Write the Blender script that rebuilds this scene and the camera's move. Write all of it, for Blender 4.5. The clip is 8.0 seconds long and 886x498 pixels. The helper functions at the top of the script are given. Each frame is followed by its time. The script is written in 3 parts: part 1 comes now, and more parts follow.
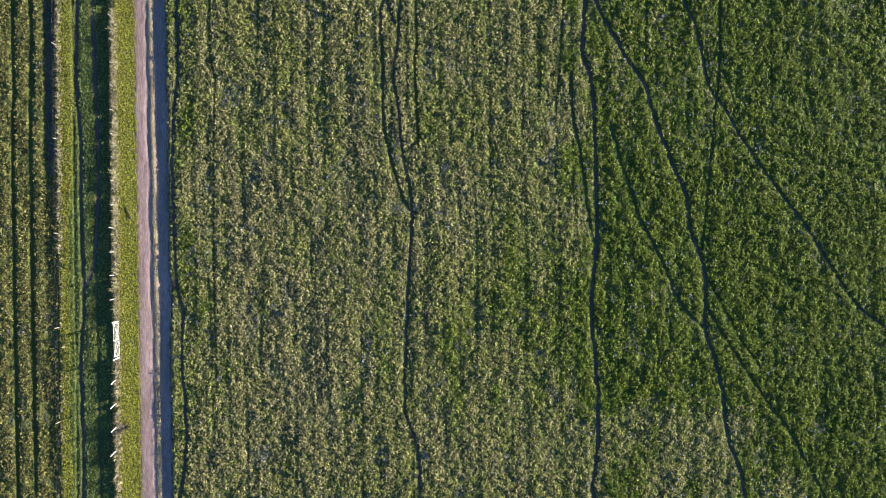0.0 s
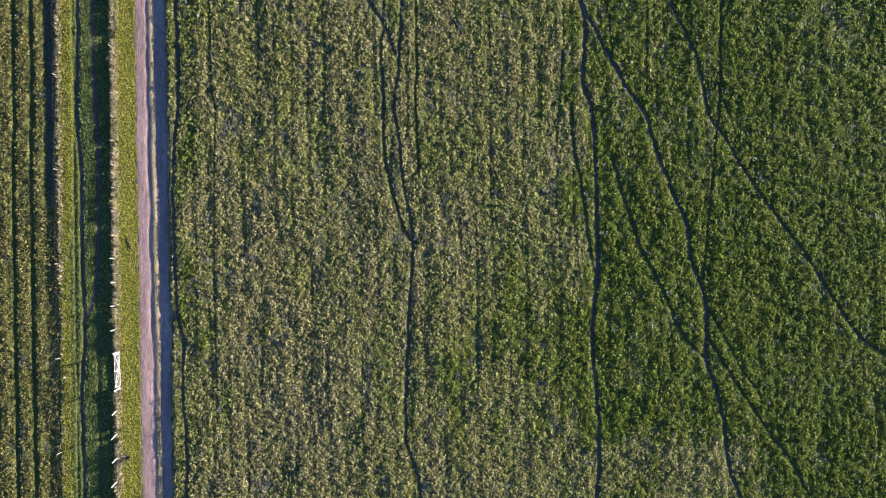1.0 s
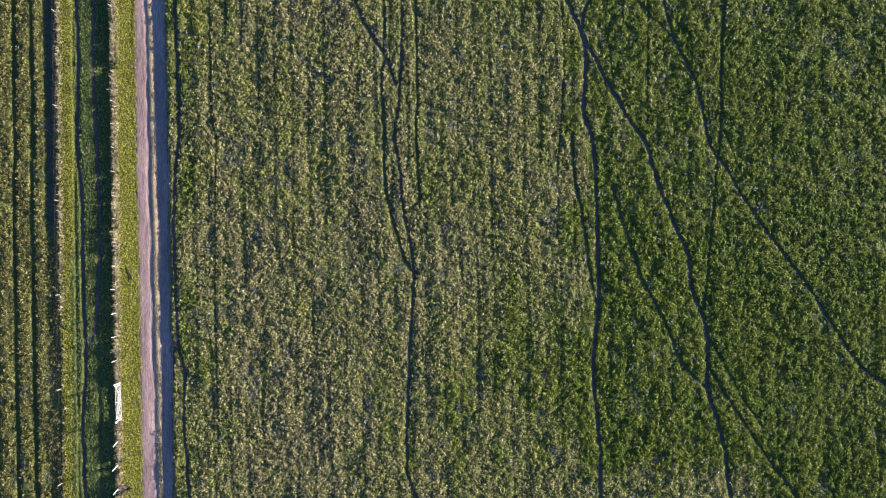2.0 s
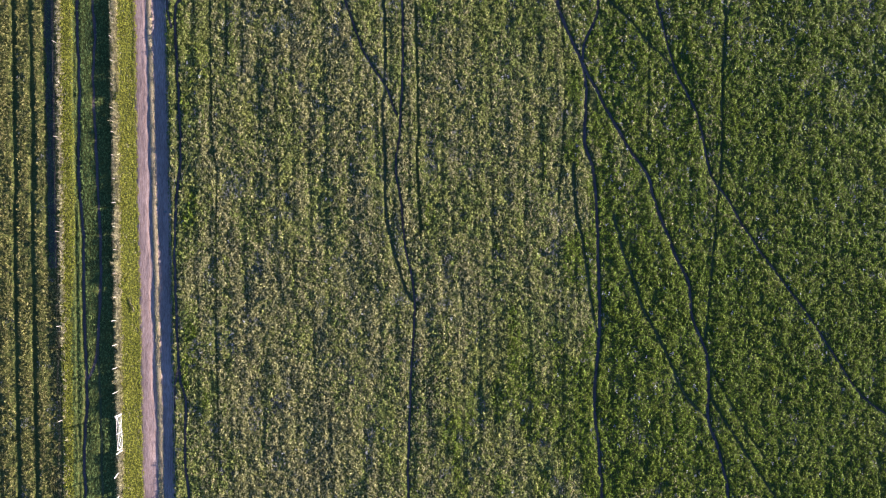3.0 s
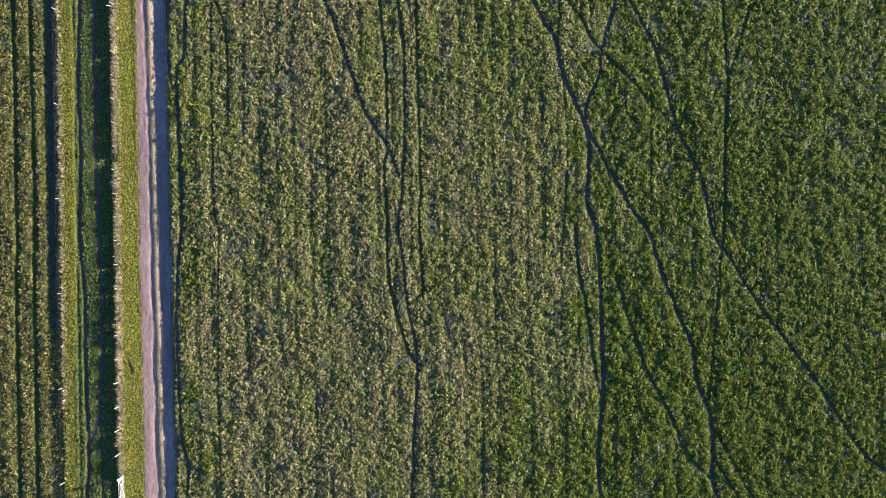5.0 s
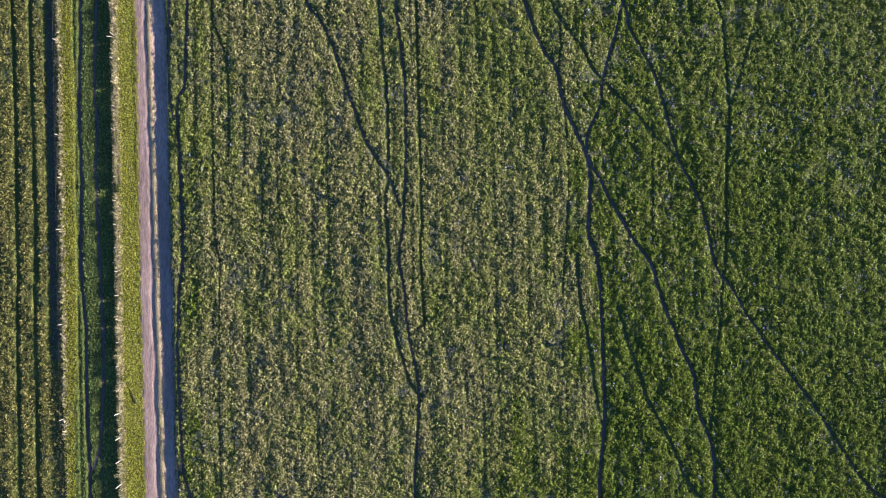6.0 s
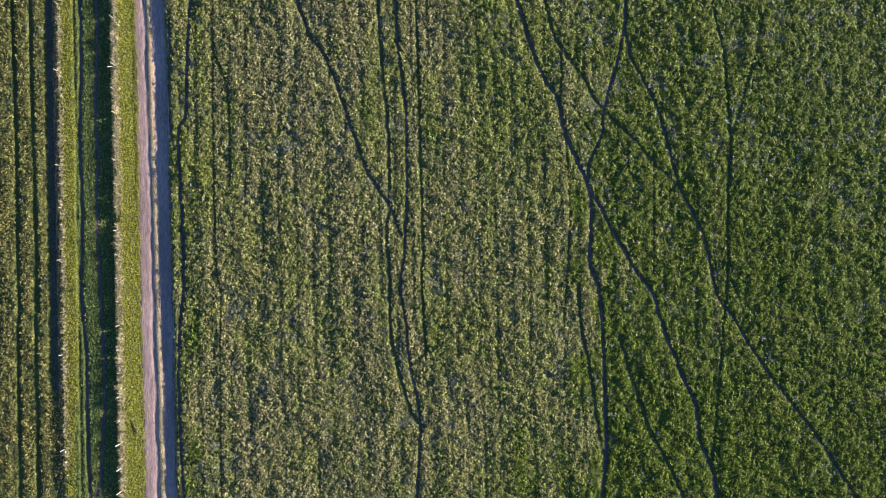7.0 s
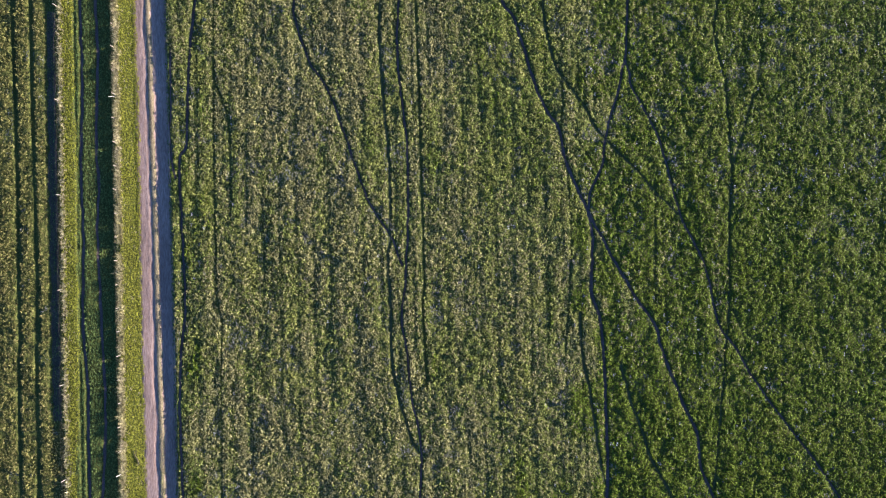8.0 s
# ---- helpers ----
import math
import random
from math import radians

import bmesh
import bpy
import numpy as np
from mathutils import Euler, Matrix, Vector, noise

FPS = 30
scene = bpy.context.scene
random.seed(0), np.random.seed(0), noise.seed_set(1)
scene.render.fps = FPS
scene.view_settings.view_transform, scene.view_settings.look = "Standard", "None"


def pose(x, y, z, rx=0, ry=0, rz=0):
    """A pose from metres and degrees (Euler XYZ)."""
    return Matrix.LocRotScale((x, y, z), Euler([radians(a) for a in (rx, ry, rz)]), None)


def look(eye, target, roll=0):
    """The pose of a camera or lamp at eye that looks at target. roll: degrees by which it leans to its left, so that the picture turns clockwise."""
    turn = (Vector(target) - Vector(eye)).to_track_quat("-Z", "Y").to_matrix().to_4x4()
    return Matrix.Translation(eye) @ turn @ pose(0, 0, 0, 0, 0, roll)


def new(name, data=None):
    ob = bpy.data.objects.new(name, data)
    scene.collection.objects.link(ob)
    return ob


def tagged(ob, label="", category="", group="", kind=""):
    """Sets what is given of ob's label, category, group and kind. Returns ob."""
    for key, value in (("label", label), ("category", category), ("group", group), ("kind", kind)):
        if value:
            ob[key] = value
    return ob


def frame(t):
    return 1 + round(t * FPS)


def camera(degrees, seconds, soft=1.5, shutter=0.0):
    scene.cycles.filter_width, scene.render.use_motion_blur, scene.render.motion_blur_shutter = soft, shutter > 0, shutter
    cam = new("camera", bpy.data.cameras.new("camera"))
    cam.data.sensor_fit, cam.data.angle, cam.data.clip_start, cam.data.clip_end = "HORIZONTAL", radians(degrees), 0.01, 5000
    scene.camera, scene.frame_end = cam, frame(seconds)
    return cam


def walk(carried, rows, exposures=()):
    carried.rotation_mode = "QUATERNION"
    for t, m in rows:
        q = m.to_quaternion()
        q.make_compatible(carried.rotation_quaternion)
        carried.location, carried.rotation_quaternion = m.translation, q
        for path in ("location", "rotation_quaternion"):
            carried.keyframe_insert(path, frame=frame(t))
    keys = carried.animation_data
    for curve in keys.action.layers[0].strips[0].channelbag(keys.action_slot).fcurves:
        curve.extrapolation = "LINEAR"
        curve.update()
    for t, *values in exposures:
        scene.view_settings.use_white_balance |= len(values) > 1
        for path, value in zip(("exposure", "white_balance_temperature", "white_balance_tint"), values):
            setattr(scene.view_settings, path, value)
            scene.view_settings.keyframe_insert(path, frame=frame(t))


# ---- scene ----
# ---- camera: straight down, flying north ----
cam = camera(62.0, 8.0, soft=1.03)
PATH = [
    (0.0, 0.000, 0.000, 70.529, 0.000, 0.000, 0.000),
    (0.5, -0.028, 1.427, 70.527, 0.004, 0.006, -0.038),
    (1.0, -0.059, 2.858, 70.519, 0.010, 0.011, -0.077),
    (1.5, -0.094, 4.293, 70.507, 0.019, 0.016, -0.116),
    (2.2, -0.149, 6.303, 70.484, 0.037, 0.022, -0.172),
    (3.0, -0.217, 8.598, 70.449, 0.065, 0.028, -0.235),
    (3.5, -0.262, 10.029, 70.424, 0.086, 0.031, -0.274),
    (4.0, -0.309, 11.454, 70.397, 0.111, 0.033, -0.313),
    (4.5, -0.356, 12.872, 70.367, 0.140, 0.036, -0.351),
    (5.2, -0.424, 14.842, 70.324, 0.186, 0.039, -0.404),
    (6.0, -0.501, 17.067, 70.272, 0.247, 0.042, -0.461),
    (6.5, -0.548, 18.440, 70.240, 0.291, 0.044, -0.495),
    (7.0, -0.595, 19.797, 70.207, 0.338, 0.046, -0.527),
    (7.5, -0.639, 21.138, 70.176, 0.390, 0.048, -0.558),
    (8.0, -0.682, 22.459, 70.146, 0.446, 0.050, -0.587),
]
walk(cam, [(t, pose(x, y, z, rx, ry, rz)) for t, x, y, z, rx, ry, rz in PATH], exposures=[(0.0, 2.28, 5415.0, 12.5), (0.4, 2.28, 5410.0, 21.5), (4.5, 2.28, 5410.0, 21.0), (6.0, 2.28, 5415.0, 17.0), (8.0, 2.28, 5415.0, 16.5)])

# ---- daylight: a low sun in the east-north-east ----
SUN_UP, SUN_X, SUN_Y = radians(8.6), 0.969, 0.248
world = bpy.data.worlds.new("sky")
scene.world = world
world.use_nodes = True
sky = world.node_tree.nodes.new("ShaderNodeTexSky")
sky.sky_type, sky.sun_disc = "NISHITA", False
sky.air_density, sky.dust_density, sky.ozone_density = 1.0, 0.3, 3.5
sky.sun_elevation, sky.sun_rotation = SUN_UP, math.atan2(SUN_X, SUN_Y)
background = world.node_tree.nodes["Background"]
background.inputs["Strength"].default_value = 0.047
world.node_tree.links.new(sky.outputs[0], background.inputs["Color"])
sun = new("sun", bpy.data.lights.new("sun", "SUN"))
sun.data.energy, sun.data.angle, sun.data.color = 5.0, radians(0.55), (1.0, 0.84, 0.57)
sun.matrix_world = look((0, 0, 0), (-SUN_X * math.cos(SUN_UP), -SUN_Y * math.cos(SUN_UP), -math.sin(SUN_UP)))


# ---- materials ----
def nodes_of(name):
    m = bpy.data.materials.new(name)
    m.use_nodes = True
    return m, m.node_tree.nodes, m.node_tree.links


def ramp(nodes, stops):
    r = nodes.new("ShaderNodeValToRGB")
    while len(r.color_ramp.elements) < len(stops):
        r.color_ramp.elements.new(0.5)
    for e, (at, col) in zip(r.color_ramp.elements, stops):
        e.position, e.color = at, (*col, 1)
    return r


def noise_node(nodes, links, where, scale, detail=4.0, rough=0.6):
    n = nodes.new("ShaderNodeTexNoise")
    n.inputs["Scale"].default_value, n.inputs["Detail"].default_value, n.inputs["Roughness"].default_value = scale, detail, rough
    links.new(where, n.inputs["Vector"])
    return n.outputs["Fac"]


def mixed(nodes, links, fac, a, b, blend="MIX"):
    m = nodes.new("ShaderNodeMix")
    m.data_type, m.blend_type = "RGBA", blend
    for socket, value in ((m.inputs[0], fac), (m.inputs[6], a), (m.inputs[7], b)):
        if isinstance(value, (int, float)):
            socket.default_value = value
        elif isinstance(value, tuple):
            socket.default_value = (*value, 1)
        else:
            links.new(value, socket)
    return m.outputs[2]


def leaf_material(name, cols, patch, through_light=0.38, rough=0.55):
    """Blades: a colour for each blade, drifting towards the patch colour in stretches of some metres."""
    m, nodes, links = nodes_of(name)
    geo, tex = nodes.new("ShaderNodeNewGeometry"), nodes.new("ShaderNodeTexCoord")
    blade = ramp(nodes, [(0.1 + 0.8 * i / max(1, len(cols) - 1), c) for i, c in enumerate(cols)])
    links.new(geo.outputs["Random Per Island"], blade.inputs[0])
    drift = ramp(nodes, [(0.42, (0, 0, 0)), (0.62, (1, 1, 1))])
    links.new(noise_node(nodes, links, tex.outputs["Object"], 0.28, 5.0), drift.inputs[0])
    col = mixed(nodes, links, drift.outputs[0], blade.outputs[0], mixed(nodes, links, 0.55, blade.outputs[0], patch))
    clump = ramp(nodes, [(0.33, (0.5, 0.5, 0.5)), (0.67, (1.5, 1.5, 1.5))])
    links.new(noise_node(nodes, links, tex.outputs["Object"], 5.2, 1.0, 0.5), clump.inputs[0])
    col = mixed(nodes, links, 1.0, col, clump.outputs[0], "MULTIPLY")
    base = nodes["Principled BSDF"]
    base.inputs["Roughness"].default_value = rough
    base.inputs["Specular IOR Level"].default_value = 0.12
    links.new(col, base.inputs["Base Color"])
    thin, mix = nodes.new("ShaderNodeBsdfTranslucent"), nodes.new("ShaderNodeMixShader")
    links.new(col, thin.inputs["Color"])
    mix.inputs[0].default_value = through_light
    links.new(base.outputs[0], mix.inputs[1])
    links.new(thin.outputs[0], mix.inputs[2])
    links.new(mix.outputs[0], nodes["Material Output"].inputs["Surface"])
    return m


def earth_material(name, low, mid, high, scale, bump=0.6, rough=0.9, stretch=(1, 1, 1), relief=0.03, spread=0.21):
    """Soil, thatch or packed gravel: two scales of mottling and a rough relief."""
    m, nodes, links = nodes_of(name)
    tex, fit = nodes.new("ShaderNodeTexCoord"), nodes.new("ShaderNodeMapping")
    fit.inputs["Scale"].default_value = stretch
    links.new(tex.outputs["Object"], fit.inputs["Vector"])
    at = fit.outputs[0]
    fine = noise_node(nodes, links, at, scale, 8.0, 0.7)
    broad = noise_node(nodes, links, at, scale * 0.06, 4.0, 0.6)
    r = ramp(nodes, [(0.5 - spread, low), (0.5, mid), (0.5 + spread, high)])
    links.new(fine, r.inputs[0])
    shade = ramp(nodes, [(0.3, (0.7, 0.7, 0.7)), (0.7, (1.25, 1.25, 1.25))])
    links.new(broad, shade.inputs[0])
    col = mixed(nodes, links, 1.0, r.outputs[0], shade.outputs[0], "MULTIPLY")
    base = nodes["Principled BSDF"]
    base.inputs["Roughness"].default_value = rough
    base.inputs["Specular IOR Level"].default_value = 0.2
    links.new(col, base.inputs["Base Color"])
    b = nodes.new("ShaderNodeBump")
    b.inputs["Strength"].default_value, b.inputs["Distance"].default_value = bump, relief
    links.new(fine, b.inputs["Height"])
    links.new(b.outputs[0], base.inputs["Normal"])
    return m


MAT_GROUND = earth_material("thatch_and_soil", (0.045, 0.052, 0.012), (0.085, 0.096, 0.022), (0.16, 0.15, 0.05), 7.0, 1.0, relief=0.05)
MAT_ROAD = earth_material("packed_earth", (0.25, 0.165, 0.143), (0.375, 0.255, 0.225), (0.51, 0.36, 0.32), 12.0, 0.5, stretch=(1, 0.16, 1), relief=0.008, spread=0.14)
MAT_GRAVEL = earth_material("loose_pebbles", (0.25, 0.18, 0.15), (0.40, 0.29, 0.24), (0.55, 0.42, 0.36), 14.0)
MAT_TRAIL = earth_material("trodden_soil", (0.075, 0.054, 0.053), (0.12, 0.088, 0.086), (0.19, 0.145, 0.14), 8.0, 0.6)
MAT_FLAT = earth_material("flattened_grass", (0.05, 0.055, 0.025), (0.085, 0.095, 0.04), (0.14, 0.145, 0.07), 8.0, 0.6)
# Bare ground by the far fence, darkened to stand for the bank's shadow.
MAT_FENCE_SHADE = earth_material("shade_dark_thatch", (0.05, 0.045, 0.034), (0.09, 0.08, 0.058), (0.16, 0.14, 0.10), 7.0, 0.8)
MAT_CREST = earth_material("straw_and_soil", (0.18, 0.135, 0.085), (0.28, 0.22, 0.14), (0.40, 0.325, 0.21), 9.0, 0.6, stretch=(1, 0.5, 1), spread=0.13)
MAT_GREEN = leaf_material("pasture_blades", [(0.165, 0.20, 0.046), (0.212, 0.255, 0.06), (0.268, 0.30, 0.08), (0.32, 0.325, 0.112)], (0.325, 0.315, 0.092))
MAT_RANK = leaf_material("rank_blades", [(0.15, 0.13, 0.05), (0.21, 0.185, 0.07), (0.28, 0.24, 0.105), (0.20, 0.215, 0.055)], (0.21, 0.205, 0.065), 0.36)
MAT_LUSH = leaf_material("lush_blades", [(0.08, 0.122, 0.01), (0.114, 0.165, 0.014), (0.15, 0.203, 0.02), (0.19, 0.245, 0.034)], (0.17, 0.205, 0.025))
MAT_DRY = leaf_material("dry_blades", [(0.262, 0.232, 0.108), (0.312, 0.28, 0.142), (0.355, 0.322, 0.175), (0.30, 0.29, 0.12)], (0.315, 0.305, 0.125), 0.36)
# Yellow-green blades, brightened in colour for banks that face the sun.
MAT_VERGE = leaf_material("verge_blades", [(0.19, 0.21, 0.02), (0.27, 0.29, 0.028), (0.33, 0.335, 0.042), (0.39, 0.375, 0.075)], (0.34, 0.33, 0.05))
# Darker and bluer than verge blades: shade is put into this green.
MAT_SHADE_GRASS = leaf_material("shade_toned_blades", [(0.105, 0.15, 0.046), (0.145, 0.20, 0.062), (0.195, 0.25, 0.08)], (0.175, 0.205, 0.06), 0.3)
MAT_GREY = leaf_material("dead_grey_blades", [(0.14, 0.135, 0.11), (0.20, 0.19, 0.17), (0.27, 0.255, 0.24)], (0.20, 0.20, 0.15), 0.2)
MAT_STRAW = leaf_material("straw_stalks", [(0.22, 0.185, 0.09), (0.33, 0.285, 0.155), (0.44, 0.385, 0.235), (0.53, 0.475, 0.325)], (0.31, 0.285, 0.12), 0.25)
MAT_CROWN = leaf_material("crown_straw", [(0.31, 0.26, 0.12), (0.40, 0.335, 0.165), (0.47, 0.39, 0.21)], (0.36, 0.33, 0.13), 0.25)
MAT_PALE = leaf_material("pale_thistle_leaves", [(0.16, 0.175, 0.18), (0.22, 0.23, 0.25), (0.29, 0.29, 0.33)], (0.22, 0.235, 0.24), 0.15)


def paint_material(name, col, worn):
    m, nodes, links = nodes_of(name)
    tex = nodes.new("ShaderNodeTexCoord")
    r = ramp(nodes, [(0.45, col), (0.72, worn)])
    links.new(noise_node(nodes, links, tex.outputs["Object"], 6.0, 6.0, 0.7), r.inputs[0])
    links.new(r.outputs[0], nodes["Principled BSDF"].inputs["Base Color"])
    nodes["Principled BSDF"].inputs["Roughness"].default_value = 0.6
    b = nodes.new("ShaderNodeBump")
    b.inputs["Strength"].default_value, b.inputs["Distance"].default_value = 0.4, 0.005
    links.new(noise_node(nodes, links, tex.outputs["Object"], 40.0), b.inputs["Height"])
    links.new(b.outputs[0], nodes["Principled BSDF"].inputs["Normal"])
    return m


MAT_WHITE = paint_material("white_painted_wood", (0.55, 0.54, 0.52), (0.38, 0.35, 0.31))
MAT_WOOD = paint_material("weathered_wood", (0.30, 0.27, 0.23), (0.18, 0.15, 0.12))
MAT_BLEACHED = paint_material("bleached_wood", (0.42, 0.40, 0.37), (0.27, 0.24, 0.21))
MAT_BARK = paint_material("dead_wood", (0.045, 0.034, 0.025), (0.085, 0.064, 0.045))
MAT_STONE = paint_material("fieldstone", (0.22, 0.21, 0.20), (0.12, 0.11, 0.10))
MAT_WIRE = paint_material("rusted_wire", (0.07, 0.055, 0.045), (0.10, 0.06, 0.04))
MAT_WIRE.node_tree.nodes["Principled BSDF"].inputs["Metallic"].default_value = 0.3


# ---- the lie of the land ----
def smooth_noise(x, y, size, seed):
    """Value noise from -1 to 1, with lumps of that many metres."""
    grid = np.random.RandomState(seed).rand(256, 256) * 2 - 1
    u, v = np.asarray(x) / size, np.asarray(y) / size
    i, j = np.floor(u).astype(int), np.floor(v).astype(int)
    a, b = u - i, v - j
    a, b = a * a * (3 - 2 * a), b * b * (3 - 2 * b)
    g = lambda p, q: grid[p % 256, q % 256]
    return (g(i, j) * (1 - a) + g(i + 1, j) * a) * (1 - b) + (g(i, j + 1) * (1 - a) + g(i + 1, j + 1) * a) * b


def road_x(y):
    y = np.clip(y, -80.0, 110.0)
    return -27.72 - 0.0155 * y - 0.00007 * y * y


def fence_x(y):
    return -31.38 - 0.0115 * np.clip(y, -80.0, 110.0)


def far_fence_x(y):
    return fence_x(y) - 5.37


X0, X1, Y0, Y1 = -44.2, 44.2, -26.5, 49.6     # the part of the land that is worked out finely
CELL = 0.05
SHAPE = (int((X1 - X0) / CELL) + 1, int((Y1 - Y0) / CELL) + 1)
TRODDEN, HOLLOW = np.full(SHAPE, 9.0), np.zeros(SHAPE)


def glide(points, step=0.12):
    """A smooth line through a few points."""
    p = np.array(points, float)
    p = np.vstack([2 * p[0] - p[1], p, 2 * p[-1] - p[-2]])
    out = []
    for k in range(1, len(p) - 2):
        n = max(2, int(np.linalg.norm(p[k + 1] - p[k]) / step))
        t = (np.arange(n) / n)[:, None]
        out.append(0.5 * (2 * p[k] + (p[k + 1] - p[k - 1]) * t + (2 * p[k - 1] - 5 * p[k] + 4 * p[k + 1] - p[k + 2]) * t ** 2
                          + (3 * p[k] - p[k - 1] - 3 * p[k + 1] + p[k + 2]) * t ** 3))
    return np.vstack(out + [p[-2:-1]])


def tread(line, width, depth):
    """Sinks a line into the land and marks how near the grass may come."""
    r = int((width + 0.5) / CELL)
    for x, y in line:
        i, j = int((x - X0) / CELL), int((y - Y0) / CELL)
        a, b, c, d = max(0, i - r), min(SHAPE[0], i + r + 1), max(0, j - r), min(SHAPE[1], j + r + 1)
        if a >= b or c >= d:
            continue
        gx, gy = X0 + CELL * np.arange(a, b)[:, None], Y0 + CELL * np.arange(c, d)[None, :]
        far = np.hypot(gx - x, gy - y) - width / 2
        TRODDEN[a:b, c:d] = np.minimum(TRODDEN[a:b, c:d], far)
        HOLLOW[a:b, c:d] = np.maximum(HOLLOW[a:b, c:d], depth * np.clip(1 - far / 0.16, 0, 1))


def looked_up(table, x, y, outside):
    i, j = ((x - X0) / CELL).round().astype(int), ((y - Y0) / CELL).round().astype(int)
    inside = (i >= 0) & (i < SHAPE[0]) & (j >= 0) & (j < SHAPE[1])
    return np.where(inside, table[np.clip(i, 0, SHAPE[0] - 1), np.clip(j, 0, SHAPE[1] - 1)], outside)


TRAILS, FURROWS = {}, []


def trail_line(name, width, depth, *points):
    """A trail trodden into the turf."""
    TRAILS[name] = (points, width + 0.03, depth * 1.15)


def furrow_line(width, depth, *points):
    """An old plough furrow that stands out."""
    FURROWS.append((points, width, depth))


trail_line("main_trail", 0.25, 0.11, (5.11, 46.72), (6.01, 45.36), (6.54, 44.0), (8.2, 38.59), (9.41, 35.88), (10.36, 34.52), (11.13, 31.01), (13.17, 25.96), (13.46, 22.22), (13.3, 18.97), (14.27, 15.19), (14.54, 7.62), (14.65, 1.14), (14.27, -3.19), (14.11, -6.43), (14.54, -10.76), (14.81, -15.08), (14.7, -19.41), (14.22, -22.65), (14.32, -23.84))
trail_line("east_trail", 0.18, 0.10, (17.07, 46.59), (16.79, 41.19), (16.45, 39.85), (16.16, 37.96), (15.6, 36.35), (14.76, 33.13), (14.6, 31.25), (14.04, 29.77), (13.49, 28.7), (13.21, 27.62), (13.12, 26.6))
trail_line("descending_trail", 0.24, 0.10, (13.1, 26.4), (15.72, 21.4), (17.75, 17.88), (19.35, 15.62), (19.78, 13.84), (20.7, 11.14), (22.22, 7.35), (23.03, 5.73), (23.3, 4.38), (23.46, 2.22), (24.54, -0.49), (24.92, -2.11), (25.03, -4.27), (24.92, -6.97), (25.19, -8.59), (25.84, -10.22), (26.27, -11.84), (26.65, -13.46), (27.24, -18.05), (28.05, -20.22), (28.86, -23.84))
trail_line("diagonal_trail", 0.17, 0.10, (16.79, 40.76), (17.2, 39.57), (17.4, 38.22), (19.87, 33.34), (21.67, 26.59), (22.97, 23.62), (23.84, 21.95), (24.65, 18.97), (25.03, 16.81), (25.73, 14.92), (26.81, 13.57), (28.43, 10.7), (30.86, 7.19), (34.92, 1.68), (38.7, -4.27), (40.05, -5.89), (42.38, -7.51))
trail_line("crossing_trail", 0.14, 0.08, (8.99, 46.68), (9.13, 44.78), (9.74, 41.54), (10.26, 40.18), (10.79, 39.26), (12.91, 36.38), (14.23, 33.94), (17.95, 30.13), (19.01, 28.77), (21.66, 26.06))
trail_line("long_trail", 0.08, 0.08, (25.59, 46.5), (25.23, 44.07), (25.52, 41.64), (26.23, 38.4), (26.72, 30.31), (26.48, 24.93), (26.27, 15.73), (25.89, 13.03), (25.78, 10.86), (24.7, 0.05))
trail_line("spur_trail", 0.05, 0.04, (29.66, 41.06), (29.19, 38.37), (26.77, 30.31))
trail_line("lower_trail", 0.17, 0.07, (16.0, 11.95), (16.81, 8.7), (18.16, 4.92), (18.7, 3.03), (20.49, -0.22), (22.49, -4.81), (23.57, -6.32), (24.81, -7.51))
trail_line("lower_east_trail", 0.14, 0.08, (25.08, -5.35), (26.0, -6.97), (30.59, -14.0), (33.03, -17.24), (34.92, -20.76), (36.38, -23.84))
trail_line("middle_trail", 0.16, 0.10, (-4.75, 46.82), (-4.91, 41.42), (-4.17, 34.4), (-4.0, 30.63), (-4.05, 25.24), (-4.43, 18.97), (-4.7, 17.46), (-4.65, 15.73), (-4.27, 13.57), (-3.89, 9.24), (-3.08, 4.92), (-3.03, 1.14), (-3.35, -3.19), (-3.68, -14.0), (-3.19, -16.7), (-2.38, -19.41), (-2.27, -23.84))
trail_line("middle_west_trail", 0.17, 0.11, (-14.73, 46.93), (-14.69, 45.3), (-13.8, 42.32), (-13.16, 40.7), (-12.36, 39.61), (-11.04, 37.17), (-8.68, 30.14), (-7.37, 26.89), (-5.78, 24.46), (-4.62, 21.49))
trail_line("middle_row_trail", 0.18, 0.08, (-6.53, 46.84), (-6.53, 41.44), (-5.77, 30.64), (-5.77, 25.26), (-6.0, 21.14), (-5.78, 18.43), (-5.57, 11.41), (-4.54, 7.08), (-3.89, 4.92), (-3.24, 3.73))
trail_line("side_trail", 0.17, 0.07, (12.22, 16.81), (12.32, 13.57), (12.65, 11.14), (13.19, 8.43), (13.84, 3.3), (14.32, 0.86))
trail_line("roadside_trail", 0.20, 0.10, (-24.16, 47.03), (-24.74, 41.63), (-25.07, 33.54), (-25.74, 30.85), (-25.3, 18.43), (-25.73, 13.03), (-25.89, 7.62), (-25.51, -2.65), (-25.08, -4.81), (-24.89, -6.43), (-24.97, -10.76), (-24.54, -16.16), (-24.49, -18.86), (-25.14, -23.84))
trail_line("bank_trail", 0.17, 0.08, (-25.57, -2.43), (-25.95, -4.59), (-26.0, -6.43))
trail_line("north_bank_trail", 0.15, 0.08, (-26.58, 42.41), (-26.52, 36.31), (-26.69, 34.58), (-26.39, 31.24), (-26.08, 29.99))
